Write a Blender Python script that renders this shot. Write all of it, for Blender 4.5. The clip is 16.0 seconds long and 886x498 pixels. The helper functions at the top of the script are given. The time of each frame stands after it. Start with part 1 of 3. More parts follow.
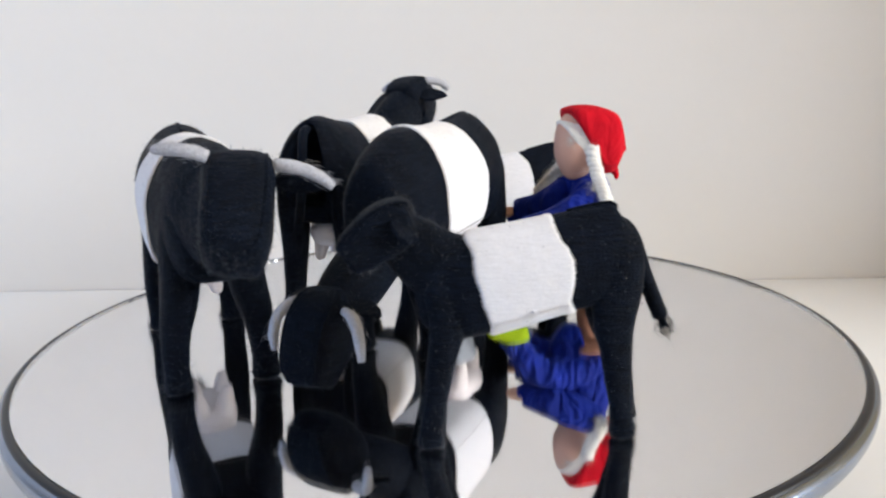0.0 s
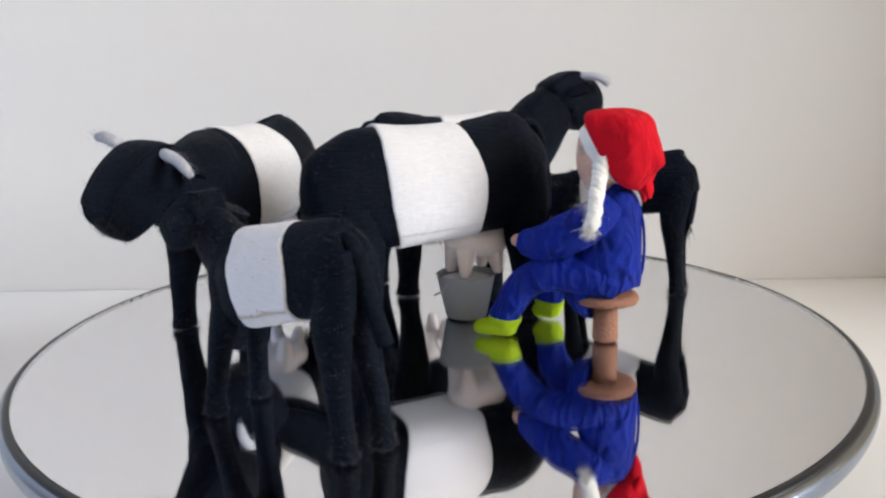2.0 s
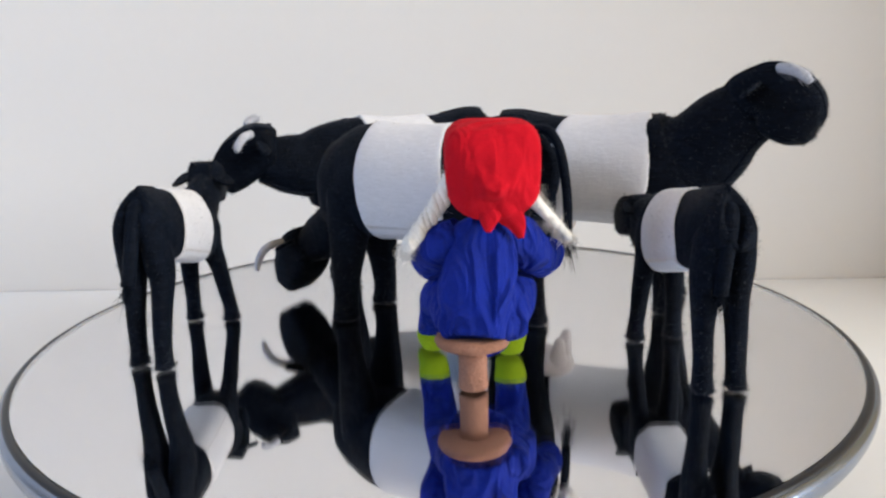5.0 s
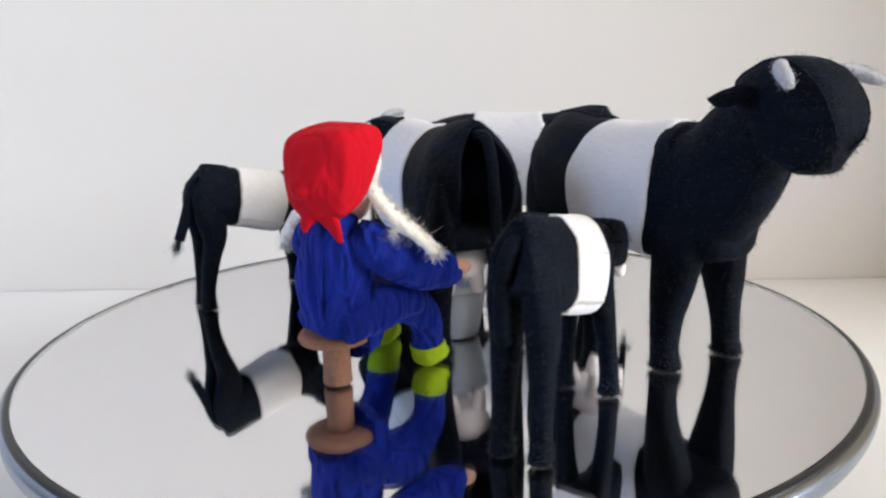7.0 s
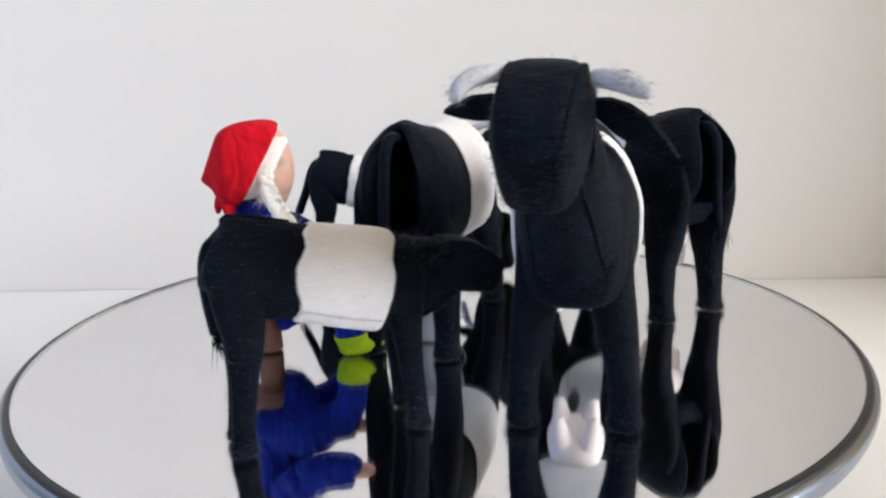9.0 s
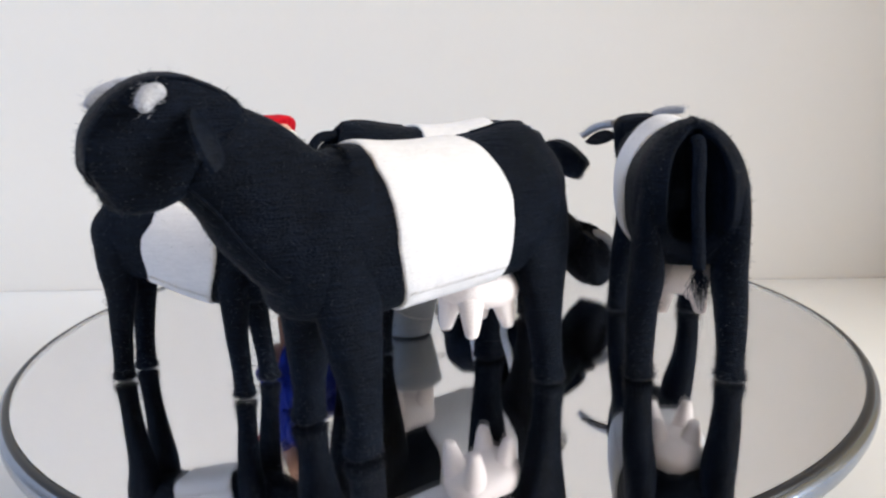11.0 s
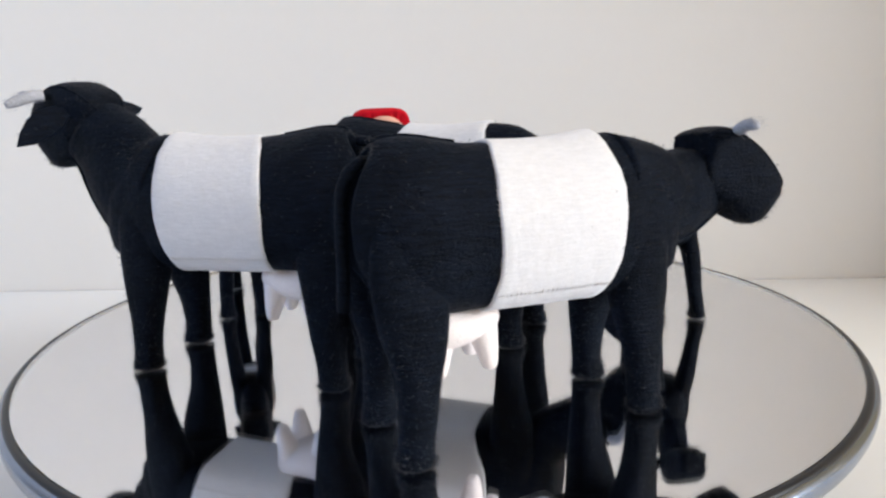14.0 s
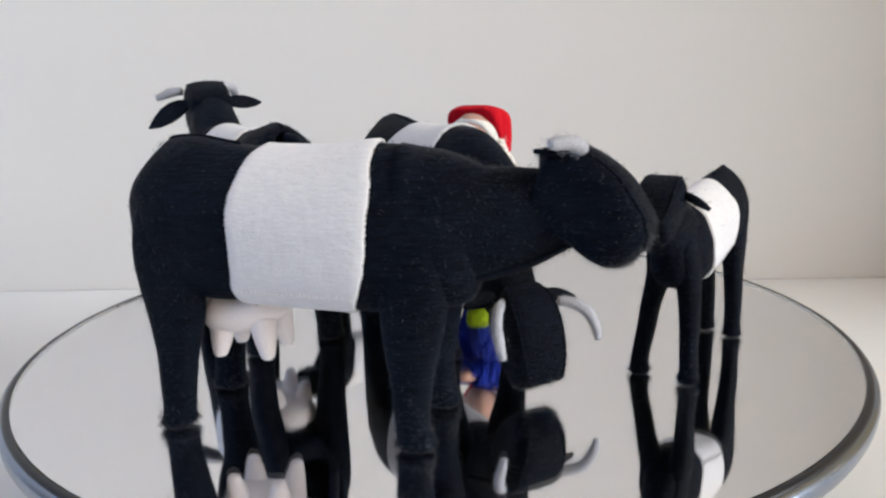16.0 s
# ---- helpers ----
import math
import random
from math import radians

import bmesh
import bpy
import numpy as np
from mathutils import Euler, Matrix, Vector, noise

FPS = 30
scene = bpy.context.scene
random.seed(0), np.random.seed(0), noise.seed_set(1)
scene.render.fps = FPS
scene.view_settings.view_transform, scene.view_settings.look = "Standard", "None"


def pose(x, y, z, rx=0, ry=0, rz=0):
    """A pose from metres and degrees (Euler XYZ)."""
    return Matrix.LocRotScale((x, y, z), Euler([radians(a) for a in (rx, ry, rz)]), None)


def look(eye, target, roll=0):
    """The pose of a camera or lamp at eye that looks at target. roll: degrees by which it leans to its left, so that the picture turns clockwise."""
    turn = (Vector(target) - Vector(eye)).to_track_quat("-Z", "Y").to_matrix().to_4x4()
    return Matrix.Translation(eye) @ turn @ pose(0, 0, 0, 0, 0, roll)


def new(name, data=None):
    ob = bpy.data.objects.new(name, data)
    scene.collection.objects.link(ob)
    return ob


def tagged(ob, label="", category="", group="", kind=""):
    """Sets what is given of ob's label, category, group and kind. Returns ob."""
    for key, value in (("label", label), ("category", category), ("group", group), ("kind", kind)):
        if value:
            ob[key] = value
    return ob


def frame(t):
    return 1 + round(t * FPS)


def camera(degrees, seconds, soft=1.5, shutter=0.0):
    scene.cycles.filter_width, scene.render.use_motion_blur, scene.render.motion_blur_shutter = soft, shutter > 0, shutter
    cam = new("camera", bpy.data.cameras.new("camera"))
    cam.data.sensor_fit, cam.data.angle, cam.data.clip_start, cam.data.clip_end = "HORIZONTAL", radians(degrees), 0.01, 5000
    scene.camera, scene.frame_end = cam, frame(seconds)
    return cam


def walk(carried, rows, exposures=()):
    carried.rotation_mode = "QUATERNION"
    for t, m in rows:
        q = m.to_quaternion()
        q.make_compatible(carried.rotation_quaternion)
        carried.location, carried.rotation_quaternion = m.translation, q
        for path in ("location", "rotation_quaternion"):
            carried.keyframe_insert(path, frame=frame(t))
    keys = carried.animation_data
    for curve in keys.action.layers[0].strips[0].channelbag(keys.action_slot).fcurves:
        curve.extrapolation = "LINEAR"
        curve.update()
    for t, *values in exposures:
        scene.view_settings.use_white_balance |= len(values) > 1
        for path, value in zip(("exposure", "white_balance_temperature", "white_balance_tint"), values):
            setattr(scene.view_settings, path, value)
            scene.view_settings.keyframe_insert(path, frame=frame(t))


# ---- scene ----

# ------------------------------------------------------------------ camera
# The camera stands still; the mirror turntable turns clockwise at TURN degrees a second.
TURN = 19.34
EYE = (0.0, -0.2771, 0.0923)
cam = camera(62.38, 16.0, soft=2.4, shutter=0.4)
STAND = pose(*EYE, 90 - 12.735, 0, -0.603) @ pose(0, 0, 0, 0, 0, -1.716)
EXPOSURES = [(0.0, 0.0), (1.5, -0.10), (2.5, -0.14), (3.5, -0.13), (4.2, -0.11), (6.3, 0.0), (7.0, 0.02), (8.5, 0.03), (9.2, 0.02), (11.4, 0.01), (12.5, 0.0), (13.5, -0.05), (14.5, -0.11), (15.0, -0.22), (16.0, -0.22)]
BASE_STOPS = -0.29
walk(cam, [(0.0, STAND), (16.0, STAND)], [(t, BASE_STOPS + e) for t, e in EXPOSURES])

# ------------------------------------------------------------------ light
world = bpy.data.worlds.new("world")
scene.world = world
world.use_nodes = True
wn = world.node_tree
sky = wn.nodes.new("ShaderNodeTexSky")
sky.sky_type = 'NISHITA'
sky.sun_disc = False
sky.sun_elevation, sky.sun_rotation = radians(35), radians(115)
wn.links.new(sky.outputs[0], wn.nodes["Background"].inputs[0])
wn.nodes["Background"].inputs[1].default_value = 0.06


def area_lamp(name, where, target, w, h, power, colour):
    data = bpy.data.lights.new(name, 'AREA')
    data.shape, data.size, data.size_y, data.energy, data.color = 'RECTANGLE', w, h, power, colour
    ob = new(name, data)
    ob.matrix_world = look(where, target)
    return tagged(ob, kind="structure")


YAW = -3.6       # the room stands turned by this against the view
ROOM = pose(0, 0, 0, 0, 0, YAW)
area_lamp("window_light_right", ROOM @ Vector((2.16, -0.97, 1.05)), ROOM @ Vector((0.0, -0.55, 0.42)), 1.05, 1.25, 120.0, (0.808, 0.848, 0.905))
# Added cool fill with no known source; tints the left of the back wall.
area_lamp("added_fill_left", ROOM @ Vector((-1.66, -0.90, 0.95)), ROOM @ Vector((0.0, -0.75, 0.40)), 1.0, 1.0, 20.0, (0.50, 0.80, 1.38))

# ------------------------------------------------------------------ materials
def material(name, colour, rough=0.9, metal=0.0, vary=0.15, grain=900.0, bump=0.3, depth=0.0004, sheen=0.0, sheen_tint=(1, 1, 1), spec=0.3, big=60.0, streak=None, lint=0.0, folds=0.0):
    m = bpy.data.materials.new(name)
    m.use_nodes = True
    n, l = m.node_tree.nodes, m.node_tree.links
    b = n["Principled BSDF"]
    b.inputs["Roughness"].default_value = rough
    b.inputs["Metallic"].default_value = metal
    b.inputs["Specular IOR Level"].default_value = spec
    if sheen:
        b.inputs["Sheen Weight"].default_value = sheen
        b.inputs["Sheen Roughness"].default_value = 0.6
        b.inputs["Sheen Tint"].default_value = (*sheen_tint, 1)
    co = n.new("ShaderNodeTexCoord")
    fine, coarse = n.new("ShaderNodeTexNoise"), n.new("ShaderNodeTexNoise")
    fine.inputs["Scale"].default_value, fine.inputs["Detail"].default_value = grain, 4
    coarse.inputs["Scale"].default_value, coarse.inputs["Detail"].default_value = big, 3
    for t in (fine, coarse):
        l.new(co.outputs["Object"], t.inputs["Vector"])
    mix = n.new("ShaderNodeMath")
    mix.operation = 'ADD'
    l.new(fine.outputs["Fac"], mix.inputs[0])
    l.new(coarse.outputs["Fac"], mix.inputs[1])
    ramp = n.new("ShaderNodeMapRange")
    ramp.inputs["From Min"].default_value, ramp.inputs["From Max"].default_value = 0.6, 1.4
    ramp.inputs["To Min"].default_value, ramp.inputs["To Max"].default_value = 1 - vary, 1 + vary
    l.new(mix.outputs[0], ramp.inputs["Value"])
    mul = n.new("ShaderNodeVectorMath")
    mul.operation = 'SCALE'
    mul.inputs[0].default_value = colour
    l.new(ramp.outputs[0], mul.inputs["Scale"])
    colour_out, height = mul.outputs[0], fine.outputs["Fac"]
    if streak:
        mp, st = n.new("ShaderNodeMapping"), n.new("ShaderNodeTexNoise")
        mp.inputs["Scale"].default_value = streak
        st.inputs["Scale"].default_value, st.inputs["Detail"].default_value = 1.0, 5
        l.new(co.outputs["Object"], mp.inputs["Vector"])
        l.new(mp.outputs[0], st.inputs["Vector"])
        sr, sc, ad = n.new("ShaderNodeMapRange"), n.new("ShaderNodeVectorMath"), n.new("ShaderNodeMath")
        sr.inputs["From Min"].default_value, sr.inputs["From Max"].default_value = 0.3, 0.7
        sr.inputs["To Min"].default_value, sr.inputs["To Max"].default_value = 1 - vary, 1 + vary
        l.new(st.outputs["Fac"], sr.inputs["Value"])
        sc.operation, ad.operation = 'SCALE', 'ADD'
        l.new(colour_out, sc.inputs[0])
        l.new(sr.outputs[0], sc.inputs["Scale"])
        l.new(fine.outputs["Fac"], ad.inputs[0])
        l.new(st.outputs["Fac"], ad.inputs[1])
        colour_out, height = sc.outputs[0], ad.outputs[0]
    if lint:
        sp, lr, mx = n.new("ShaderNodeTexNoise"), n.new("ShaderNodeMapRange"), n.new("ShaderNodeMix")
        sp.inputs["Scale"].default_value, sp.inputs["Detail"].default_value, sp.inputs["Distortion"].default_value = 620, 2, 2.5
        l.new(co.outputs["Object"], sp.inputs["Vector"])
        lr.inputs["From Min"].default_value, lr.inputs["From Max"].default_value = 0.70, 0.82
        lr.inputs["To Min"].default_value, lr.inputs["To Max"].default_value = 0.0, lint
        l.new(sp.outputs["Fac"], lr.inputs["Value"])
        mx.data_type = 'RGBA'
        mx.inputs["B"].default_value = (0.30, 0.31, 0.34, 1)
        l.new(lr.outputs[0], mx.inputs["Factor"])
        l.new(colour_out, mx.inputs["A"])
        colour_out = mx.outputs["Result"]
    l.new(colour_out, b.inputs["Base Color"])
    if bump:
        bp = n.new("ShaderNodeBump")
        bp.inputs["Strength"].default_value, bp.inputs["Distance"].default_value = bump, depth
        l.new(height, bp.inputs["Height"])
        l.new(bp.outputs[0], b.inputs["Normal"])
        if folds:
            fd, fm, fb = n.new("ShaderNodeTexNoise"), n.new("ShaderNodeMapping"), n.new("ShaderNodeBump")
            fm.inputs["Scale"].default_value = (1.0, 1.0, 0.45)
            fm.inputs["Rotation"].default_value = (0.5, 0.3, 0.2)
            fd.inputs["Scale"].default_value, fd.inputs["Detail"].default_value, fd.inputs["Distortion"].default_value = 130, 1.5, 1.2
            l.new(co.outputs["Object"], fm.inputs["Vector"])
            l.new(fm.outputs[0], fd.inputs["Vector"])
            fb.inputs["Strength"].default_value, fb.inputs["Distance"].default_value = folds, 0.011
            l.new(fd.outputs["Fac"], fb.inputs["Height"])
            l.new(fb.outputs[0], bp.inputs["Normal"])
    return m


BLACK = material("black_felt", (0.0029, 0.0044, 0.0084), 0.52, vary=0.55, grain=1500, bump=0.9, depth=0.0005, sheen=0.014, sheen_tint=(0.40, 0.60, 1.0), spec=0.042, streak=(210, 210, 1500), lint=0.16, folds=0.07)
FIBRE = material("black_wool_fibre", (0.014, 0.016, 0.021), 0.42, vary=0.5, bump=0, spec=0.5)
WHITE = material("white_felt", (0.67, 0.655, 0.66), 0.95, vary=0.05, grain=1300, bump=0.3, depth=0.0003, sheen=0.12, spec=0.1, streak=(300, 300, 1500), folds=0.04)
HORN = material("grey_white_wool_cord", (0.45, 0.45, 0.48), 0.95, vary=0.3, grain=1500, bump=1.0, depth=0.0006, spec=0.1)
UDDER = material("cream_felt", (0.85, 0.76, 0.72), 0.9, vary=0.06, grain=1300, bump=0.5, spec=0.15)
BLUE = material("blue_cotton", (0.0009, 0.0135, 0.215), 0.8, vary=0.3, grain=1800, bump=0.4, spec=0.2, sheen=0.03, sheen_tint=(0.3, 0.4, 1.0), folds=0.75)
RED = material("red_felt", (0.50, 0.0045, 0.014), 0.9, vary=0.12, grain=1500, bump=0.4, spec=0.12, folds=0.35)
HAIR = material("cream_wool", (0.80, 0.765, 0.70), 0.9, vary=0.15, grain=1200, bump=0.9, spec=0.15)
SKIN = material("skin_jersey", (0.62, 0.36, 0.27), 0.85, vary=0.06, grain=1500, bump=0.2, spec=0.2)
LIME = material("lime_felt", (0.30, 0.42, 0.012), 0.9, vary=0.12, grain=1500, bump=0.5, spec=0.1)
BROWN = material("brown_felt", (0.31, 0.150, 0.098), 0.95, vary=0.25, grain=1100, bump=1.0, depth=0.0008, spec=0.1)
GREY = material("grey_felt", (0.36, 0.375, 0.40), 0.8, vary=0.1, grain=1300, bump=0.4, spec=0.25)
MILK = material("milk", (0.80, 0.80, 0.80), 0.5, vary=0.03, bump=0.1)
WIRE = material("steel_wire", (0.45, 0.45, 0.47), 0.3, 1.0, vary=0.05, bump=0)
THREAD = material("pale_thread", (0.70, 0.67, 0.65), 0.9, vary=0.15, bump=0.3)
PAINT = material("white_wall_paint", (0.80, 0.76, 0.705), 0.8, vary=0.008, grain=160, bump=0.02, depth=0.0006, big=4)
# Dark, warm tone that weakens and warms the light bounced by unseen walls.
DULL = material("low_bounce_beige", (0.30, 0.27, 0.225), 0.85, vary=0.02, grain=160, bump=0.02, depth=0.0006, big=4)
# Saturated so that the unseen pier and ceiling throw warm light back.
WARM_BOUNCE = material("warm_bounce_paint", (0.86, 0.60, 0.25), 0.8, vary=0.01, grain=160, bump=0.02, depth=0.0006, big=4)
TABLE = material("white_table_laminate", (0.80, 0.80, 0.80), 0.45, vary=0.012, grain=300, bump=0.02, big=6, spec=0.4)
CARPET = material("beige_carpet", (0.42, 0.33, 0.24), 0.95, vary=0.2, grain=120, bump=0.5, depth=0.004, big=5)
RIM = material("grey_metal_rim", (0.27, 0.31, 0.385), 0.26, 0.95, vary=0.04, bump=0, big=40)
EDGE = material("black_mirror_edge", (0.018, 0.018, 0.02), 0.35, vary=0.2, bump=0)
PLASTIC = material("dark_plastic", (0.03, 0.03, 0.032), 0.5, vary=0.1)
GLASS = material("clear_glass", (1, 1, 1), 0.0, vary=0.0, bump=0, spec=0.5)
GLASS.node_tree.nodes["Principled BSDF"].inputs["Transmission Weight"].default_value = 1.0
GLASS.node_tree.nodes["Principled BSDF"].inputs["IOR"].default_value = 1.45
MIRROR = material("mirror_glass", (0.83, 0.825, 0.83), 0.012, 1.0, vary=0.004, bump=0, big=30)


# ------------------------------------------------------------------ mesh tools
def part(name, bm, mats, parent=None, label="", smooth=True):
    bmesh.ops.recalc_face_normals(bm, faces=bm.faces)
    me = bpy.data.meshes.new(name)
    bm.to_mesh(me)
    bm.free()
    for m in (mats if isinstance(mats, (list, tuple)) else [mats]):
        me.materials.append(m)
    if smooth:
        me.polygons.foreach_set("use_smooth", [True] * len(me.polygons))
    ob = new(name, me)
    if parent:
        ob.parent = parent
    if label:
        ob["label"] = label
    return ob


def thing(name, base, label, category, group=""):
    ob = new(name)
    ob.empty_display_size = 0.01
    ob.matrix_world = base
    return tagged(ob, label, category, group)


def resample(rows, sub):
    """Catmull-Rom through the rows (any number of columns)."""
    p = np.array(rows, float)
    q = np.vstack([2 * p[0] - p[1], p, 2 * p[-1] - p[-2]])
    out = []
    for i in range(1, len(q) - 2):
        for k in range(sub):
            t = k / sub
            a, b, c, d = q[i - 1], q[i], q[i + 1], q[i + 2]
            out.append(0.5 * (2 * b + (c - a) * t + (2 * a - 5 * b + 4 * c - d) * t * t + (3 * b - a - 3 * c + d) * t ** 3))
    out.append(q[-2])
    return np.array(out)


def rings(rows, lat, seg, power):
    """Rings of points round the path of the rows: x, y, z, half width, half height (mm)."""
    p = np.array(rows, float)
    p[:, 3:5] = np.maximum(p[:, 3:5], 0.15)
    path = [Vector(r[:3]) for r in p]
    out = []
    for i, r in enumerate(p):
        t = (path[min(i + 1, len(p) - 1)] - path[max(i - 1, 0)]).normalized()
        side = Vector(lat)
        side = (side - t * side.dot(t)).normalized()
        up = t.cross(side)
        ring = []
        for k in range(seg):
            a = 2 * math.pi * k / seg
            ca, sa = math.cos(a), math.sin(a)
            ex = 2 / power
            ring.append(path[i] + side * (r[3] * math.copysign(abs(ca) ** ex, ca)) + up * (r[4] * math.copysign(abs(sa) ** ex, sa)))
        out.append(ring)
    return out


def skin(bm, rr, cap=True, mat=0, closed=False, wobble=0.0, seed=0.0):
    grid = []
    for ring in rr:
        row = []
        for v in ring:
            if wobble:
                v = v + noise.noise_vector(v * 0.09 + Vector((seed, 0, 0))) * wobble
            row.append(bm.verts.new(v * 0.001))
        grid.append(row)
    n = len(grid[0])
    faces = []
    m = len(grid)
    for i in range(m if closed else m - 1):
        a, b = grid[i], grid[(i + 1) % m]
        for k in range(n):
            faces.append(bm.faces.new((a[k], a[(k + 1) % n], b[(k + 1) % n], b[k])))
    if cap and not closed:
        faces.append(bm.faces.new(list(reversed(grid[0]))))
        faces.append(bm.faces.new(grid[-1]))
    for f in faces:
        f.material_index = mat
    return grid


def loft(bm, rows, lat=(0, 1, 0), seg=20, sub=4, power=2.3, mat=0, wobble=0.0, seed=0.0):
    return skin(bm, rings(resample(rows, sub), lat, seg, power), True, mat, False, wobble, seed)


def cord(bm, pts, radius, seg=8, sub=5, mat=0, lat=(0.3, 1, 0.2)):
    rows = [(*p, radius * 0.5, radius * 0.5) if i in (0, len(pts) - 1) else (*p, radius, radius) for i, p in enumerate(pts)]
    return loft(bm, rows, lat, seg, sub, 2.0, mat)


def lathe(bm, prof, seg=96, mat=0):
    """Turned round z: rows of radius, z in metres; gives quads."""
    grid = [[bm.verts.new((r * math.cos(2 * math.pi * k / seg), r * math.sin(2 * math.pi * k / seg), z)) for k in range(seg)] for r, z in prof]
    for i in range(len(grid) - 1):
        for k in range(seg):
            f = bm.faces.new((grid[i][k], grid[i][(k + 1) % seg], grid[i + 1][(k + 1) % seg], grid[i + 1][k]))
            f.material_index = mat
    return grid


def box(bm, x0, x1, y0, y1, z0, z1):
    v = [bm.verts.new((x, y, z)) for x in (x0, x1) for y in (y0, y1) for z in (z0, z1)]
    for q in ((0, 1, 3, 2), (4, 6, 7, 5), (0, 4, 5, 1), (2, 3, 7, 6), (0, 2, 6, 4), (1, 5, 7, 3)):
        bm.faces.new([v[i] for i in q])


def flat_piece(bm, outline, thick, m, mat=0):
    """A felt piece: outline in mm in the plane x, y, given a thickness and a slight cup, placed by m (mm)."""
    top, low = [], []
    for x, y in outline:
        cup = 0.02 * y * y
        top.append(bm.verts.new((m @ Vector((x, y, cup + thick / 2))) * 0.001))
        low.append(bm.verts.new((m @ Vector((x, y, cup - thick / 2))) * 0.001))
    n = len(outline)
    faces = [bm.faces.new(top), bm.faces.new(list(reversed(low)))]
    for k in range(n):
        faces.append(bm.faces.new((top[k], low[k], low[(k + 1) % n], top[(k + 1) % n])))
    for f in faces:
        f.material_index = mat


# ------------------------------------------------------------------ the room
TOP = -0.050     # table top
BACK = 0.2345    # face of the wall behind the table
lo, hi = -1.75, 2.2


def wall(name, x0, x1, y0, y1, z0, z1, mat=PAINT, label="plain white painted wall", category="wall"):
    b = bmesh.new()
    box(b, x0, x1, y0, y1, z0, z1)
    ob = part(name, b, mat, smooth=False)
    ob.matrix_world = ROOM
    return tagged(ob, label, category, kind="structure")


Z0, Z1 = TOP - 0.75, 2.1
wall("tabletop", -1.3, 1.2, -0.75, BACK, TOP - 0.04, TOP, TABLE, "white laminate tabletop against the wall", "table")
wall("wall_back", lo, hi, BACK + 0.001, BACK + 0.12, Z0, Z1)
# Front and side walls stand out of view, darkened to hold the fill down.
wall("wall_front", lo, hi, -2.52, -2.4, Z0, Z1, DULL, "plain unseen wall, dark beige to cut bounced light")
for side, x0, x1, y0, y1 in (("left", lo - 0.12, lo, -1.41, -0.39), ("right", hi, hi + 0.12, -1.51, -0.43)):
    wall("wall_%s_low" % side, x0, x1, -2.4, BACK + 0.12, Z0, 0.41, DULL, "plain unseen wall, dark beige to cut bounced light")
    wall("wall_%s_high" % side, x0, x1, -2.4, BACK + 0.12, 1.69, Z1, DULL, "plain unseen wall, dark beige to cut bounced light")
    wall("wall_%s_rear" % side, x0, x1, y1, BACK + 0.12, 0.41, 1.69, DULL, "plain unseen wall, dark beige to cut bounced light")
    wall("wall_%s_front" % side, x0, x1, -2.4, y0, 0.41, 1.69, DULL, "plain unseen wall, dark beige to cut bounced light")
# Added out of view: keeps the right window's light off the wall's right part.
wall("light_block_right", 0.565, 0.685, -0.012, BACK, TOP + 0.0005, Z1, WARM_BOUNCE, "unseen light-blocking pier in warm bounce colour")
# Unseen ceiling, coloured to warm the bounced light.
wall("ceiling", lo, hi, -2.4, BACK + 0.12, Z1, Z1 + 0.1, WARM_BOUNCE, "plain unseen ceiling in warm bounce colour", "ceiling")
wall("floor", lo, hi, -2.4, BACK + 0.12, Z0 - 0.1, Z0, CARPET, "beige carpet floor", "floor")

# ------------------------------------------------------------------ the turntable
MOVING = []


def turntable():
    base = pose(0, 0, 0)
    ob = thing("mirror_turntable", base, "round mirror turntable with a grey metal rim on a white table", "turntable")
    b = bmesh.new()
    lathe(b, [(0.0001, 0.0), (0.05, 0.0), (0.10, 0.0), (0.1480, 0.0)], 160)
    mirror = part("mirror", b, MIRROR, ob, "round silvered mirror", smooth=False)
    mirror.location.z = -0.0022
    b = bmesh.new()
    lathe(b, [(0.0001, 0.0), (0.1479, 0.0), (0.1479, -0.0020), (0.0001, -0.0020)], 160)
    pane = part("glass_plate", b, GLASS, ob, "clear glass over the mirror", smooth=False)
    pane.visible_shadow = False
    b = bmesh.new()
    lathe(b, [(0.1480, -0.0023), (0.1480, -0.0002), (0.1485, 0.0001), (0.1494, 0.0001), (0.1501, -0.0003), (0.1503, -0.001)], 160)
    part("mirror_edge", b, EDGE, ob, "black edge of the mirror")
    b = bmesh.new()
    lathe(b, [(0.1496, -0.0008), (0.1501, -0.0008), (0.1504, -0.0009), (0.1514, -0.0016), (0.1518, -0.0022), (0.1520, -0.0034), (0.1518, -0.0052), (0.1512, -0.0068), (0.1500, -0.0074), (0.1400, -0.0076), (0.02, -0.0076)], 160)
    part("rim", b, RIM, ob, "grey metal rim")
    MOVING.append((ob, base))
    b = bmesh.new()
    lathe(b, [(0.0005, -0.0078), (0.058, -0.0078), (0.060, -0.010), (0.062, TOP + 0.004), (0.058, TOP), (0.0005, TOP)], 64)
    tagged(part("turntable_base", b, PLASTIC), "round dark plastic turntable base on the table", "turntable base")


turntable()

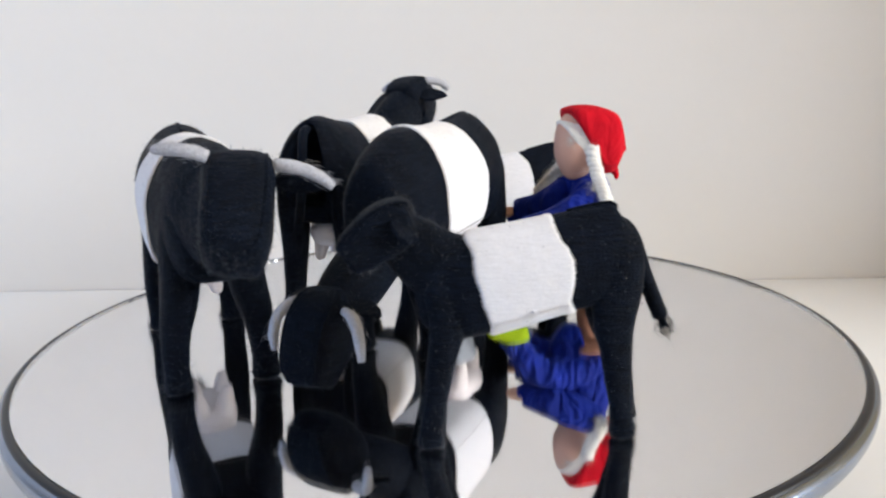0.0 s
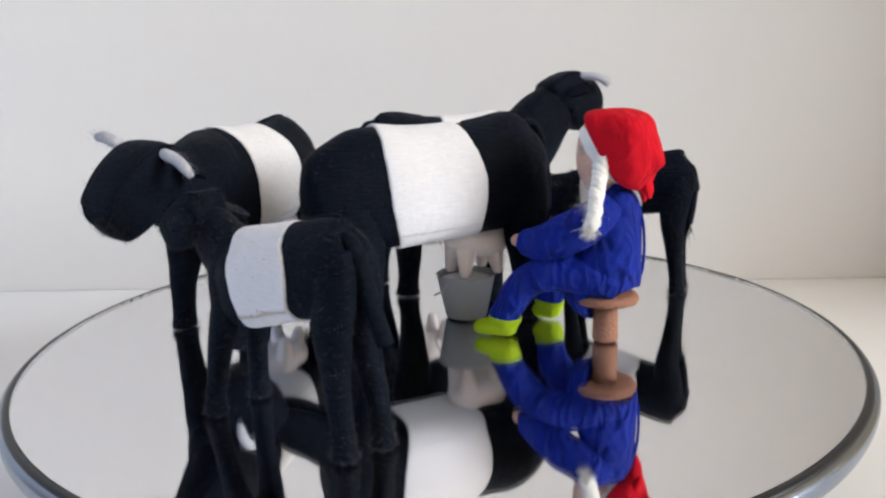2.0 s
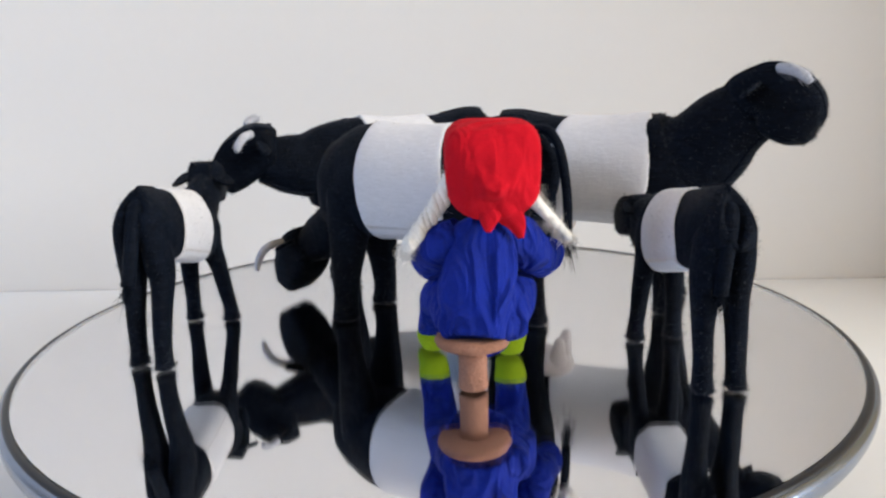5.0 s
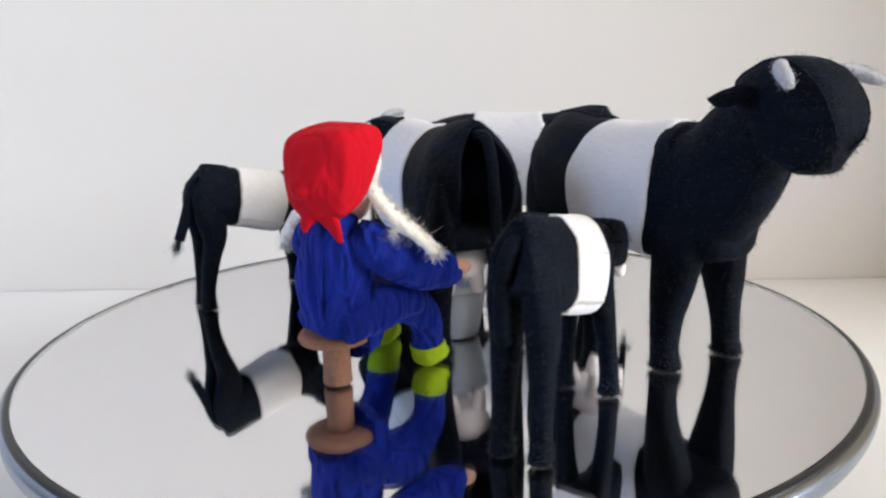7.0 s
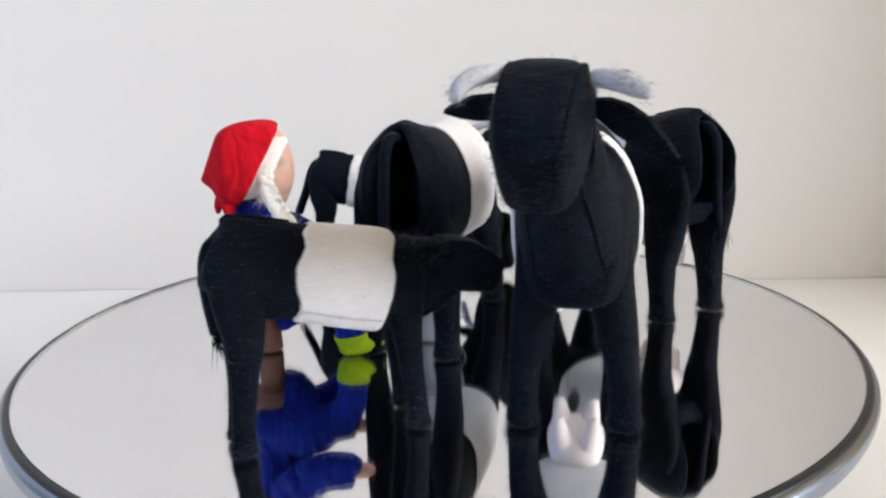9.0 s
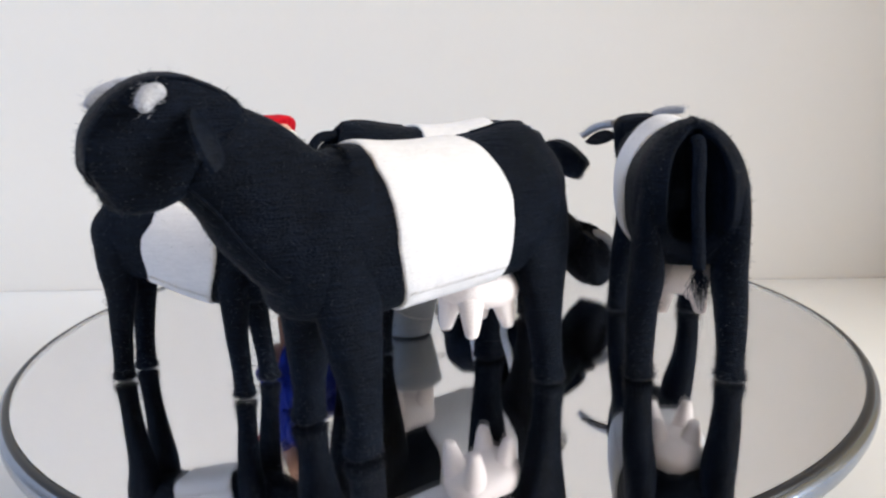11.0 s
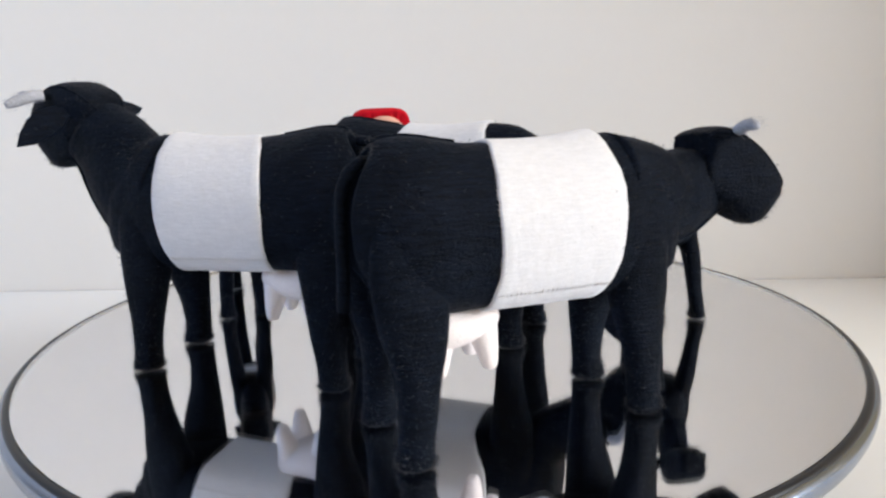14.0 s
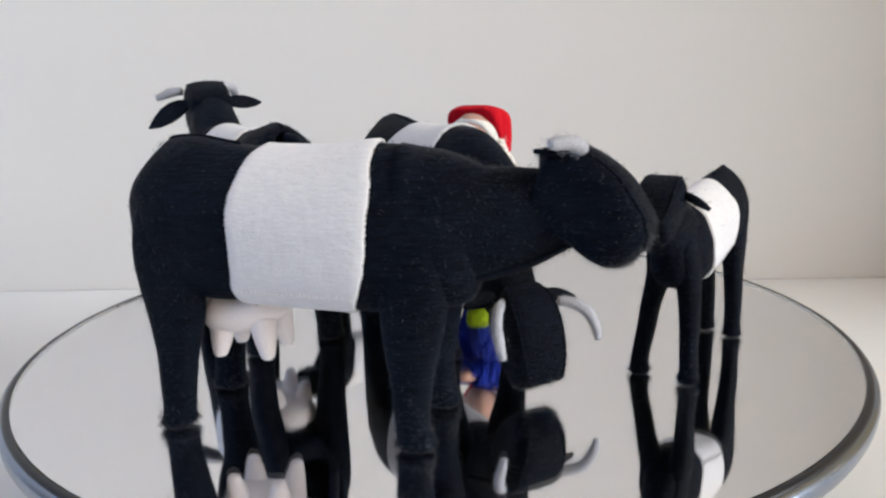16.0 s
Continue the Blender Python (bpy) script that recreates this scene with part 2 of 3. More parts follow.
# ------------------------------------------------------------------ cows
# Rows: forward, left, up, half width, half height (mm), in the animal's own space.
COW_TORSO = [(-46.5, 0, 60.5, 11.5, 17.3), (-43.5, 0, 59.3, 14.5, 19.5), (-37, 0, 58, 18.2, 21.5), (-28, 0, 57.6, 20, 22.2),
             (-13, 0, 56.5, 20, 21.2), (3, 0, 55.8, 20.2, 21), (15, 0, 55.8, 20, 21.4), (24, 0, 55.9, 19.2, 22.2), (34, 0, 55.6, 17.2, 21.2), (42, 0, 54, 15.3, 18.8), (47, 0, 53, 13, 16.5), (49.5, 0, 52.5, 10.5, 14), (50.6, 0, 52, 6, 8)]
CALF_TORSO = [(-28, 0, 49.5, 6.8, 9.5), (-25, 0, 49, 8.2, 11.3), (-19, 0, 48.3, 9.2, 12.6), (-6, 0, 46.2, 9.6, 12.6),
              (5, 0, 43.6, 9.8, 13.2), (17, 0, 41.2, 9.2, 13.6), (24, 0, 40, 7.6, 12), (29, 0, 40, 5.2, 9), (31, 0, 40, 2, 4)]


def section(ca, sa, cz, a, h):
    """A point of the body's cross-section: flat-bellied with a seam low on each side, drawn in towards the spine."""
    if sa < 0:
        return a * math.copysign(abs(ca) ** 0.6, ca), cz - h * abs(sa) ** 0.66
    y = math.copysign(abs(ca) ** 0.95, ca) * (1 - 0.20 * sa ** 1.5)
    return a * y, cz + h * sa ** 0.92


def rump_bow(x, u, rear):
    """How far the rounded rump draws a point forward: x along the body, u -1 (belly) to 1 (spine)."""
    k = abs(rear) / 46.5
    return 8.5 * k * u * u * max(0.0, min(1.0, (rear + 13 * k - x) / (13 * k))) ** 1.3


def torso_rings(torso, narrow):
    """The body's rings, with a ridge along the rump and a hollow between the hind panels."""
    rows = resample(torso, 5)
    rear = torso[0][0]
    rr = []
    for x, y, z, a, h in rows:
        ridge = max(0.0, min(1.0, 1 - (x - rear) / 26)) * 1.0
        ring = []
        for k in range(48):
            ang = 2 * math.pi * k / 48
            ca, sa = math.cos(ang), math.sin(ang)
            py, pz = section(ca, sa, z, a * narrow, h)
            ring.append(Vector((x + rump_bow(x, sa, rear), y + py, pz + ridge * max(0.0, sa) ** 12)))
        rr.append(ring)
    lip, z0 = rr[0], rows[0][2] - 5
    k = abs(rear) / 46.5
    inner = []
    hollow = ((0.15, 0.35, 15.0), (0.50, 0.68, 14.0), (0.72, 0.84, 10.0), (0.83, 0.91, 3.0), (0.93, 0.97, -0.5))
    rounded = ((0.08, 0.15, -3.0), (0.35, 0.45, -2.7), (0.60, 0.68, -1.9), (0.80, 0.85, -0.9), (0.93, 0.95, -0.3))
    for fy, fz, d in hollow if k > 0.8 else rounded:
        inner.append([Vector((v.x + d * k, v.y * fy, z0 + (v.z - z0) * fz)) for v in lip])
    return inner + rr


def band(bm, torso, s0, s1, extra, seg=56, seed=0.0, slant=0.04, bulge=1.1, skew=0.0, drift=0.0):
    """The felt belt round the torso, with thickness and slightly uneven edges."""
    t = resample(torso, 12)
    keys = ((s0, 0.0), (s0, extra * 0.75), (s0 + 0.5, extra), *((s0 + (s1 - s0) * k / 14, extra) for k in range(1, 14)), (s1 - 0.5, extra), (s1, extra * 0.75), (s1, 0.0))
    rr = []
    for s, e in keys:
        mid = np.interp(s, t[:, 0], t[:, 2])
        ring = []
        for k in range(seg):
            ang = 2 * math.pi * k / seg
            ca, sa = math.cos(ang), math.sin(ang)
            edge = (s - (s0 + s1) / 2) / ((s1 - s0) / 2)
            w = 1.5 * noise.noise(Vector((ca * 1.6 + seed, sa * 1.6, 0.0 if edge < 0 else 7.0))) + 0.35 * noise.noise(Vector((ca * 9 + seed, sa * 9, edge)))
            w += (bulge * edge) * math.exp(-((sa - 0.05) / 0.5) ** 2)
            w += drift * (max(0.0, -edge) * max(0.0, sa) ** 3 * 0.8 - max(0.0, edge) * max(0.0, -sa) ** 2)
            lean = s + w + skew * ca + slant * sa * np.interp(s, t[:, 0], t[:, 4])
            cy, cz, a, h = [np.interp(lean, t[:, 0], t[:, c]) for c in range(1, 5)]
            py, pz = section(ca, sa, cz, a + e, h + e)
            ring.append(Vector((lean, cy + py, pz)))
        rr.append(ring)
    skin(bm, rr, False)
    return rr


def stitches(bm, ring_a, ring_b, inset, length, rng):
    """Short whip stitches from the edge ring a inwards to ring b."""
    for i in range(len(ring_a)):
        for f in (0.5,):
            a = ring_a[i].lerp(ring_a[(i + 1) % len(ring_a)], f)
            b = ring_b[i].lerp(ring_b[(i + 1) % len(ring_b)], f + rng.uniform(-0.15, 0.15))
            d = (b - a).normalized()
            c = sum(ring_a, Vector()) / len(ring_a)
            up = (a - c)
            up.x = 0
            up.normalize()
            wide = d.cross(up) * 0.13
            p0, p1 = a + d * inset * -1 - up * 0.25, a + d * length * rng.uniform(0.7, 1.2)
            q = [p0 - wide, p0 + wide, p1 + wide, p1 - wide]
            v = [bm.verts.new((x + up * 0.03) * 0.001) for x in q] + [bm.verts.new((p0.lerp(p1, 0.5) + up * 0.32) * 0.001)]
            for k in range(4):
                bm.faces.new((v[k], v[(k + 1) % 4], v[4]))


def seam_row(bm, rr, k, length, rng):
    """Upright stitches along the belt's lower seam: the rings' point k."""
    n = len(rr[0])
    run = [r[k % n] for r in rr[2:-2]]
    up = (rr[4][(k + 1) % n] - rr[4][k % n]).normalized()
    if up.z < 0:
        up = -up
    for i in range(len(run) - 1):
        for f in (0.2, 0.7):
            a = run[i].lerp(run[i + 1], f + rng.uniform(-0.1, 0.1))
            out = Vector((0, a.y, 0)).normalized()
            wide = Vector((0.11, 0, 0))
            p0, p1 = a - up * 0.2, a + up * length * rng.uniform(0.7, 1.2)
            q = [p0 - wide, p0 + wide, p1 + wide, p1 - wide]
            v = [bm.verts.new((x + out * 0.05) * 0.001) for x in q] + [bm.verts.new((p0.lerp(p1, 0.5) + out * 0.4) * 0.001)]
            for j in range(4):
                bm.faces.new((v[j], v[(j + 1) % 4], v[4]))


def tuft(bm, root, down, length, spread, count, rng, radius=0.11):
    for _ in range(count):
        d = (Vector(down) + Vector((rng.gauss(0, 1), rng.gauss(0, 1), rng.gauss(0, 1))) * spread).normalized()
        l = length * rng.uniform(0.5, 1.15)
        p0 = Vector(root) + Vector((rng.gauss(0, .5), rng.gauss(0, .5), rng.gauss(0, .5)))
        bend = Vector((rng.gauss(0, 1), rng.gauss(0, 1), rng.gauss(0, 1))) * l * 0.18
        pts = [p0, p0 + d * l * 0.5 + bend, p0 + d * l + bend * rng.uniform(-1, 2)]
        n = d.orthogonal().normalized()
        m = d.cross(n)
        prev = None
        for j, p in enumerate(pts):
            rad = radius * (1.0, 0.85, 0.3)[j]
            cur = [bm.verts.new((p + (n * math.cos(a) + m * math.sin(a)) * rad) * 0.001) for a in (0, 2.094, 4.189)]
            if prev:
                for k in range(3):
                    bm.faces.new((prev[k], prev[(k + 1) % 3], cur[(k + 1) % 3], cur[k]))
            prev = cur


def fuzz(bm, surface, count, length, rng):
    """Loose fibres standing off the felt: surface is a list of rings."""
    for _ in range(count):
        rr = rng.choice(surface)
        i, k = rng.randrange(1, len(rr) - 1), rng.randrange(len(rr[0]))
        p = rr[i][k].lerp(rr[i + 1][(k + 1) % len(rr[0])], rng.random())
        nrm = (rr[i][(k + 1) % len(rr[0])] - rr[i][k - 1]).cross(rr[i + 1][k] - rr[i - 1][k])
        if nrm.length < 1e-6:
            continue
        nrm.normalize()
        c = sum(rr[i], Vector()) / len(rr[i])
        if nrm.dot(p - c) < 0:
            nrm = -nrm
        d = (nrm * 0.35 + Vector((rng.gauss(0, 1), rng.gauss(0, 1), rng.gauss(0, 1)))).normalized()
        if d.dot(nrm) < 0:
            d = -d
        l = length * rng.uniform(0.4, 1.3)
        q = p + d * l * 0.5 + nrm * l * 0.2
        e = p + d * l
        w = d.orthogonal().normalized() * 0.06
        v = [bm.verts.new(x * 0.001) for x in (p - w, p + w, q + w * 0.8, q - w * 0.8, e)]
        bm.faces.new((v[0], v[1], v[2], v[3]))
        bm.faces.new((v[3], v[2], v[4]))


LEAF = [(0, -1.6), (2.5, -3.6), (6, -4.6), (10, -4.2), (14, -2.2), (17, 0.2), (13.5, 2.6), (9, 3.8), (5, 3.6), (2, 2.4), (0, 1.6)]


def leaf(size, width):
    return [(x * size, y * width) for x, y in LEAF]


def animal(name, base, label, torso, spec, adult, seed, group):
    rng = random.Random(seed)
    ob = thing(name, base, label, "toy cow" if adult else "toy calf", group)
    k = 1.0 if adult else 0.62
    surfaces = []
    b = bmesh.new()
    narrow = spec.get("narrow", 0.88 if adult else 0.95)
    torso = [(x if x > -6 else -6 + (x + 6) * spec.get("rear", 1.0), *rest) for x, *rest in torso]
    rr = torso_rings(torso, narrow)
    skin(b, rr, True, 0, False, 0.5, seed)
    surfaces.append(rr[5:])
    part("body", b, BLACK, ob)
    torso = [(x, y, z, a * narrow, h) for x, y, z, a, h in torso]
    b = bmesh.new()
    line = [tuple(r[12] + Vector((0, 0, 0.1))) for r in rr[5:] if r[12].x < spec["belt"][0] - 0.5]
    loft(b, [(*p, 0.5, 0.5) for p in line], (0, 1, 0), 6, 1, 2.0, 0, 0.25, seed)
    part("seam", b, BLACK, ob, "raised felt seam along the spine")
    # neck and head
    b = bmesh.new()
    rows = [(*r[:3], r[3] * w, r[4]) for r, w in zip(spec["neck"], (narrow, narrow, 0.92, 0.97, 1.0, 1.0))]
    rr = rings(resample(rows, 5), spec.get("neck_lat", (0, 1, 0)), 28, 2.3)
    skin(b, rr, True, 0, False, 0.4, seed + 3)
    surfaces.append(rr)
    neck = part("neck", b, BLACK, ob)
    for col in (18, 24):
        b = bmesh.new()
        line = [tuple(r[col]) for r in rr[4:]]
        loft(b, [(*p, 0.45 * k, 0.45 * k) for p in line], (0, 1, 0), 6, 1, 2.0, 0, 0.2, seed)
        part("seam", b, BLACK, neck, "raised felt seam down the throat")
    b = bmesh.new()
    rr = rings(resample(spec["head"], 5), spec["head_lat"], 40, 3.9)
    skin(b, rr, True, 0, False, 0.35, seed + 5)
    surfaces.append(rr)
    head = part("head", b, BLACK, ob, "boxy black felt head with a flat forehead")
    for col in (6, 14):
        b = bmesh.new()
        line = [tuple(r[col]) for r in rr[2:-3]]
        loft(b, [(*p, 0.45, 0.45) for p in line], (0.3, 1, 0.2), 6, 1, 2.0)
        for a, c in zip(line[::2], line[1::2]):
            p, q = Vector(a), Vector(c)
            d = (q - p).normalized().orthogonal() * 0.5
            v = [bm_v * 0.001 for bm_v in (p - d, p + d, q + d * 0.6, q - d * 0.6)]
            b.faces.new([b.verts.new(x) for x in v])
        part("seam", b, BLACK, head, "raised felt seam beside the forehead")
    # legs
    for rows in spec["legs"]:
        b = bmesh.new()
        rr = rings(resample(rows, 4), (0, 1, 0), 20, 2.4)
        skin(b, rr, True, 0, False, 0.35, seed + rows[-1][0])
        surfaces.append(rr)
        part("leg", b, BLACK, ob)
    # belt
    b = bmesh.new()
    br = band(b, torso, *spec["belt"], 0.9 * max(k, 0.75), 112, seed, 0.04 if adult else 0.2, 1.3 if adult else 0.6, spec.get("skew", 0.0), 4.5 if adult else 1.0)
    belt = part("belt", b, WHITE, ob, "white felt belt stitched round the body")
    b = bmesh.new()
    stitches(b, br[1], br[3], 0.5, 1.5, rng)
    stitches(b, br[-2], br[-4], 0.5, 1.5, rng)
    for row in (68, 100):
        seam_row(b, br, row, 1.5, rng)
    tagged(part("stitching", b, THREAD, belt, "pale hand stitching", smooth=False), kind="stuff")
    # tail
    b = bmesh.new()
    pts = spec["tail"]
    w = spec.get("tail_width", 1.0)
    rows = [(*p, (1.1 * k + 0.8) * w, (1.0 * k + 0.7) * w) for p in pts]
    loft(b, rows, (0, 1, 0), 12, 5, 2.0)
    tail = part("tail", b, BLACK, ob)
    b = bmesh.new()
    tuft(b, pts[-1], Vector(pts[-1]) - Vector(pts[-2]), 9 * k + 1, 0.45, 90 if adult else 60, rng)
    tagged(part("tuft", b, BLACK, tail, "frayed black wool tuft", smooth=False), kind="stuff")
    # ears and horns
    for m, size, width in spec["ears"]:
        b = bmesh.new()
        flat_piece(b, leaf(size, width), 1.1, m)
        part("ear", b, BLACK, ob, smooth=False)
    for pts in spec.get("horns", ()):
        b = bmesh.new()
        rr = rings(resample([(*p, w, w) for p, w in zip(pts, [w * spec.get("horn", 1.0) for w in (2.4, 2.6, 2.5, 2.3, 1.5)])], 4), (0.2, 0.3, 1), 12, 2.0)
        skin(b, rr, True, 0, False, 0.5, seed + 9)
        for _ in range(60):
            c = rng.choice(rr[1:-1])
            tuft(b, rng.choice(c), Vector(pts[-1]) - Vector(pts[0]), 2.2, 0.6, 2, rng, 0.06)
        part("horn", b, HORN, ob, "curved grey-white wool horn")
    # udder
    if spec.get("udder"):
        u = spec["udder"]
        b = bmesh.new()
        loft(b, [(u + 12, 0, 34, 3, 3), (u + 9, 0, 33, 8, 5), (u, 0, 31, 10, 6.5), (u - 8, 0, 31.5, 9.5, 7), (u - 12, 0, 34, 3, 3)], (0, 1, 0), 20, 4, 2.2)
        bag = part("udder", b, UDDER, ob, "cream felt udder with four teats")
        for dx in (6.5, -5.5):
            for dy in (-5, 5):
                b = bmesh.new()
                loft(b, [(u + dx, dy * 0.8, 30, 4.4, 4.6), (u + dx * 1.1, dy, 25.5, 3.5, 3.6), (u + dx * 1.2, dy * 1.15, 21, 2.6, 2.6), (u + dx * 1.25, dy * 1.2, 18.4, 1.8, 1.8), (u + dx * 1.25, dy * 1.2, 17.8, 0.6, 0.6)], (0, 1, 0), 12, 3, 2.0)
                part("teat", b, UDDER, bag)
    b = bmesh.new()
    fuzz(b, surfaces, 7500 if adult else 4200, 1.5, rng)
    for m, size, width in spec["ears"]:
        for _ in range(140):
            p = m @ Vector((rng.uniform(1, 15) * size, rng.uniform(-3.2, 2.8) * width, rng.choice((-0.5, 0.5))))
            tuft(b, p, Vector((rng.gauss(0, 1), rng.gauss(0, 1), rng.gauss(0, 0.4))), 1.4, 0.4, 1, rng, 0.035)
    tagged(part("fuzz", b, FIBRE, ob, "fine black felt fibres", smooth=False), kind="stuff")
    MOVING.append((ob, base))
    return ob


def cow_leg(hind, side, ds=0.0, dw=0.0):
    y = 13.8 * side + dw
    if hind:
        return [(-33, 10.5 * side, 65, 3, 7), (-34, 12.3 * side, 57, 3.8, 9.5), (-34, 12.5 * side, 46, 4.2, 10.2), (-33.5, 12.3 * side, 34, 5.2, 8.6), (-33.3 + ds * .5, (12.8 * side + y) / 2, 22, 5.0, 5.9),
                (-34.3 + ds, y, 10, 4.3, 4.7), (-34.8 + ds, y, 4, 4.3, 4.6), (-35 + ds, y, 1.6, 4.7, 5.0), (-35 + ds, y, 0.7, 4.7, 5.0), (-35 + ds, y, 0.05, 4.1, 4.4)]
    return [(33, 6.5 * side, 60, 5.5, 8), (34, 8.4 * side, 52, 6.4, 10.3), (34.5, 9.4 * side, 40, 6.2, 9.4), (34.5, 10.8 * side, 30, 5.7, 7.8), (34.5 + ds * .5, (12.2 * side + y) / 2, 18, 4.7, 5.6),
            (34.7 + ds, y, 9, 4.2, 4.6), (35 + ds, y, 4, 4.2, 4.6), (35.4 + ds, y, 1.6, 4.6, 5.0), (35.4 + ds, y, 0.7, 4.6, 5.0), (35.4 + ds, y, 0.05, 4.0, 4.4)]


def calf_leg(hind, side, ds=0.0, dw=0.0):
    y = 5.3 * side + dw
    if hind:
        return [(-21, 3.2 * side, 54, 3.2, 5), (-21, 4.2 * side, 48, 4.0, 6.6), (-20.5, 4.6 * side, 40, 4.1, 6.6), (-20, 4.9 * side, 31, 3.8, 5.2), (-20.8 + ds * .5, (y + 5 * side) / 2, 22, 3.2, 3.9),
                (-22 + ds, y, 10, 2.8, 3.1), (-22.4 + ds, y, 4, 2.8, 3.1), (-22.5 + ds, y, 1.4, 3.1, 3.5), (-22.5 + ds, y, 0.6, 3.1, 3.5), (-22.5 + ds, y, 0.05, 2.6, 3.0)]
    return [(22, 2.8 * side, 46, 3.3, 5), (22.5, 4 * side, 40, 3.8, 6), (22.5, 4.6 * side, 32, 3.6, 5.0), (23 + ds * .4, 5 * side + dw * 0.45, 23, 3.1, 3.7),
            (24 + ds * .8, y - dw * 0.2, 10, 2.7, 3.0), (24.3 + ds, y, 4, 2.7, 3.0), (24.5 + ds, y, 1.4, 3.1, 3.4), (24.5 + ds, y, 0.6, 3.1, 3.4), (24.5 + ds, y, 0.05, 2.6, 2.9)]


def cow_legs():
    return [cow_leg(h, s) for h in (True, False) for s in (1, -1)]


def calf_legs(ahead=0.0, spread=0.0, back=0.0):
    return [calf_leg(True, 1), calf_leg(True, -1, -back)] + [calf_leg(False, s, ahead, spread * s) for s in (1, -1)]


COW_TAIL = [(-36, 0, 74), (-41.5, 0, 74), (-45.5, 0.3, 69), (-46.5, 0.5, 60), (-46.8, 0, 49), (-47.5, -0.5, 38)]
COW_TAIL_BACK = [(-40, 0, 76), (-46, 0, 75.5), (-50, 0, 70), (-52.3, 0, 60), (-53.3, 0, 50), (-53.5, 0, 40)]
COW_TAIL_OUT = [(-41, 0, 76), (-45.5, -1, 75), (-49.5, -2, 69.5), (-52, -2.5, 59), (-54.5, -2.5, 49), (-57, -2, 39)]
CALF_TAIL = [(-19, 0, 56), (-23, 0, 55.5), (-26, 0, 51), (-29, 0, 42), (-33.5, 0, 31)]
CALF_TAIL_CLOSE = [(-23, 0.3, 56), (-26, 1, 54), (-27.4, 2, 48.5), (-27.2, 2.8, 40), (-26, 3, 31)]


def at(x, y, z, rx=0, ry=0, rz=0):
    return pose(x, y, z, rx, ry, rz)


# grazing cow, being milked
A = dict(
    neck=[(30, 0, 58, 14, 15), (35, -0.5, 51, 13, 13), (41.5, -1.2, 42.5, 11.8, 11), (50, -2.2, 35, 10.2, 10), (60, -4, 28.5, 8.8, 9.5), (69, -5, 23.5, 6, 7)],
    head=[(67, -5.2, 27.5, 4, 4), (68.3, -5.3, 26.5, 8.6, 8), (72.5, -5.8, 20, 9.2, 10.3), (77, -6.4, 12.5, 8.7, 9), (79.6, -6.8, 7.4, 7.6, 6.6), (80.6, -7, 5.4, 6.4, 4.6), (81, -7, 4.6, 3, 3)],
    head_lat=(0.1, 1, 0.02), horn=0.66, legs=cow_legs(), belt=(-12, 23.8), tail=COW_TAIL_BACK, udder=-18,
    horns=[[(74.5, 4, 27.5), (77, 7.5, 27), (79.8, 10.5, 24.5), (81.8, 12.5, 20), (82.6, 13.3, 15.5)], [(71.5, -13, 28.5), (74, -16.5, 27.5), (77, -18.8, 24), (79.2, -19.3, 19), (80, -18.8, 14.5)]],
    ears=[(at(69, 4, 28.5, 20, 15, 80), 0.62, 0.75), (at(67, -13, 29.5, -20, 15, -110), 0.62, 0.75)])
# cow with the level head
B = dict(
    neck=[(30, 0, 57.5, 16.5, 20.5), (42, 1, 57.2, 15, 17.8), (52, 2.5, 56.8, 12.3, 14.8), (62, 4, 58.4, 9.8, 13), (71, 4.6, 60.5, 7.4, 10.5)],
    head=[(65, 5, 68.5, 4, 5), (66.5, 5, 68.3, 8.9, 8.5), (72, 4.3, 66.2, 9.3, 11.3), (79, 2.6, 61.8, 9.0, 11.3), (84.7, 0.4, 56, 8.7, 9.8), (87.7, -0.7, 53, 7.8, 8.3), (89.3, -1.4, 51.6, 6, 6.3), (90.1, -1.7, 50.9, 3.4, 3.6), (90.3, -1.8, 50.7, 1, 1)],
    head_lat=(0.24, 1, -0.14), horn=0.74, legs=cow_legs(), belt=(-12.8, 22.8), skew=-1.2, tail=COW_TAIL, udder=-18,
    horns=[[(76, 13.5, 73), (78.5, 17.5, 72.3), (80.3, 21, 71), (81.8, 24.5, 69.2), (82.7, 27, 66.8)], [(76, -3, 76), (75, -6.5, 77.3), (73.4, -10, 78.2), (71.4, -13.2, 78.4), (70, -15.4, 78.2)]],
    ears=[(at(70, 14, 68, -40, 12, 78), 0.75, 0.9), (at(72, -2.5, 74.5, 10, -10, 200), 0.45, 0.7)])
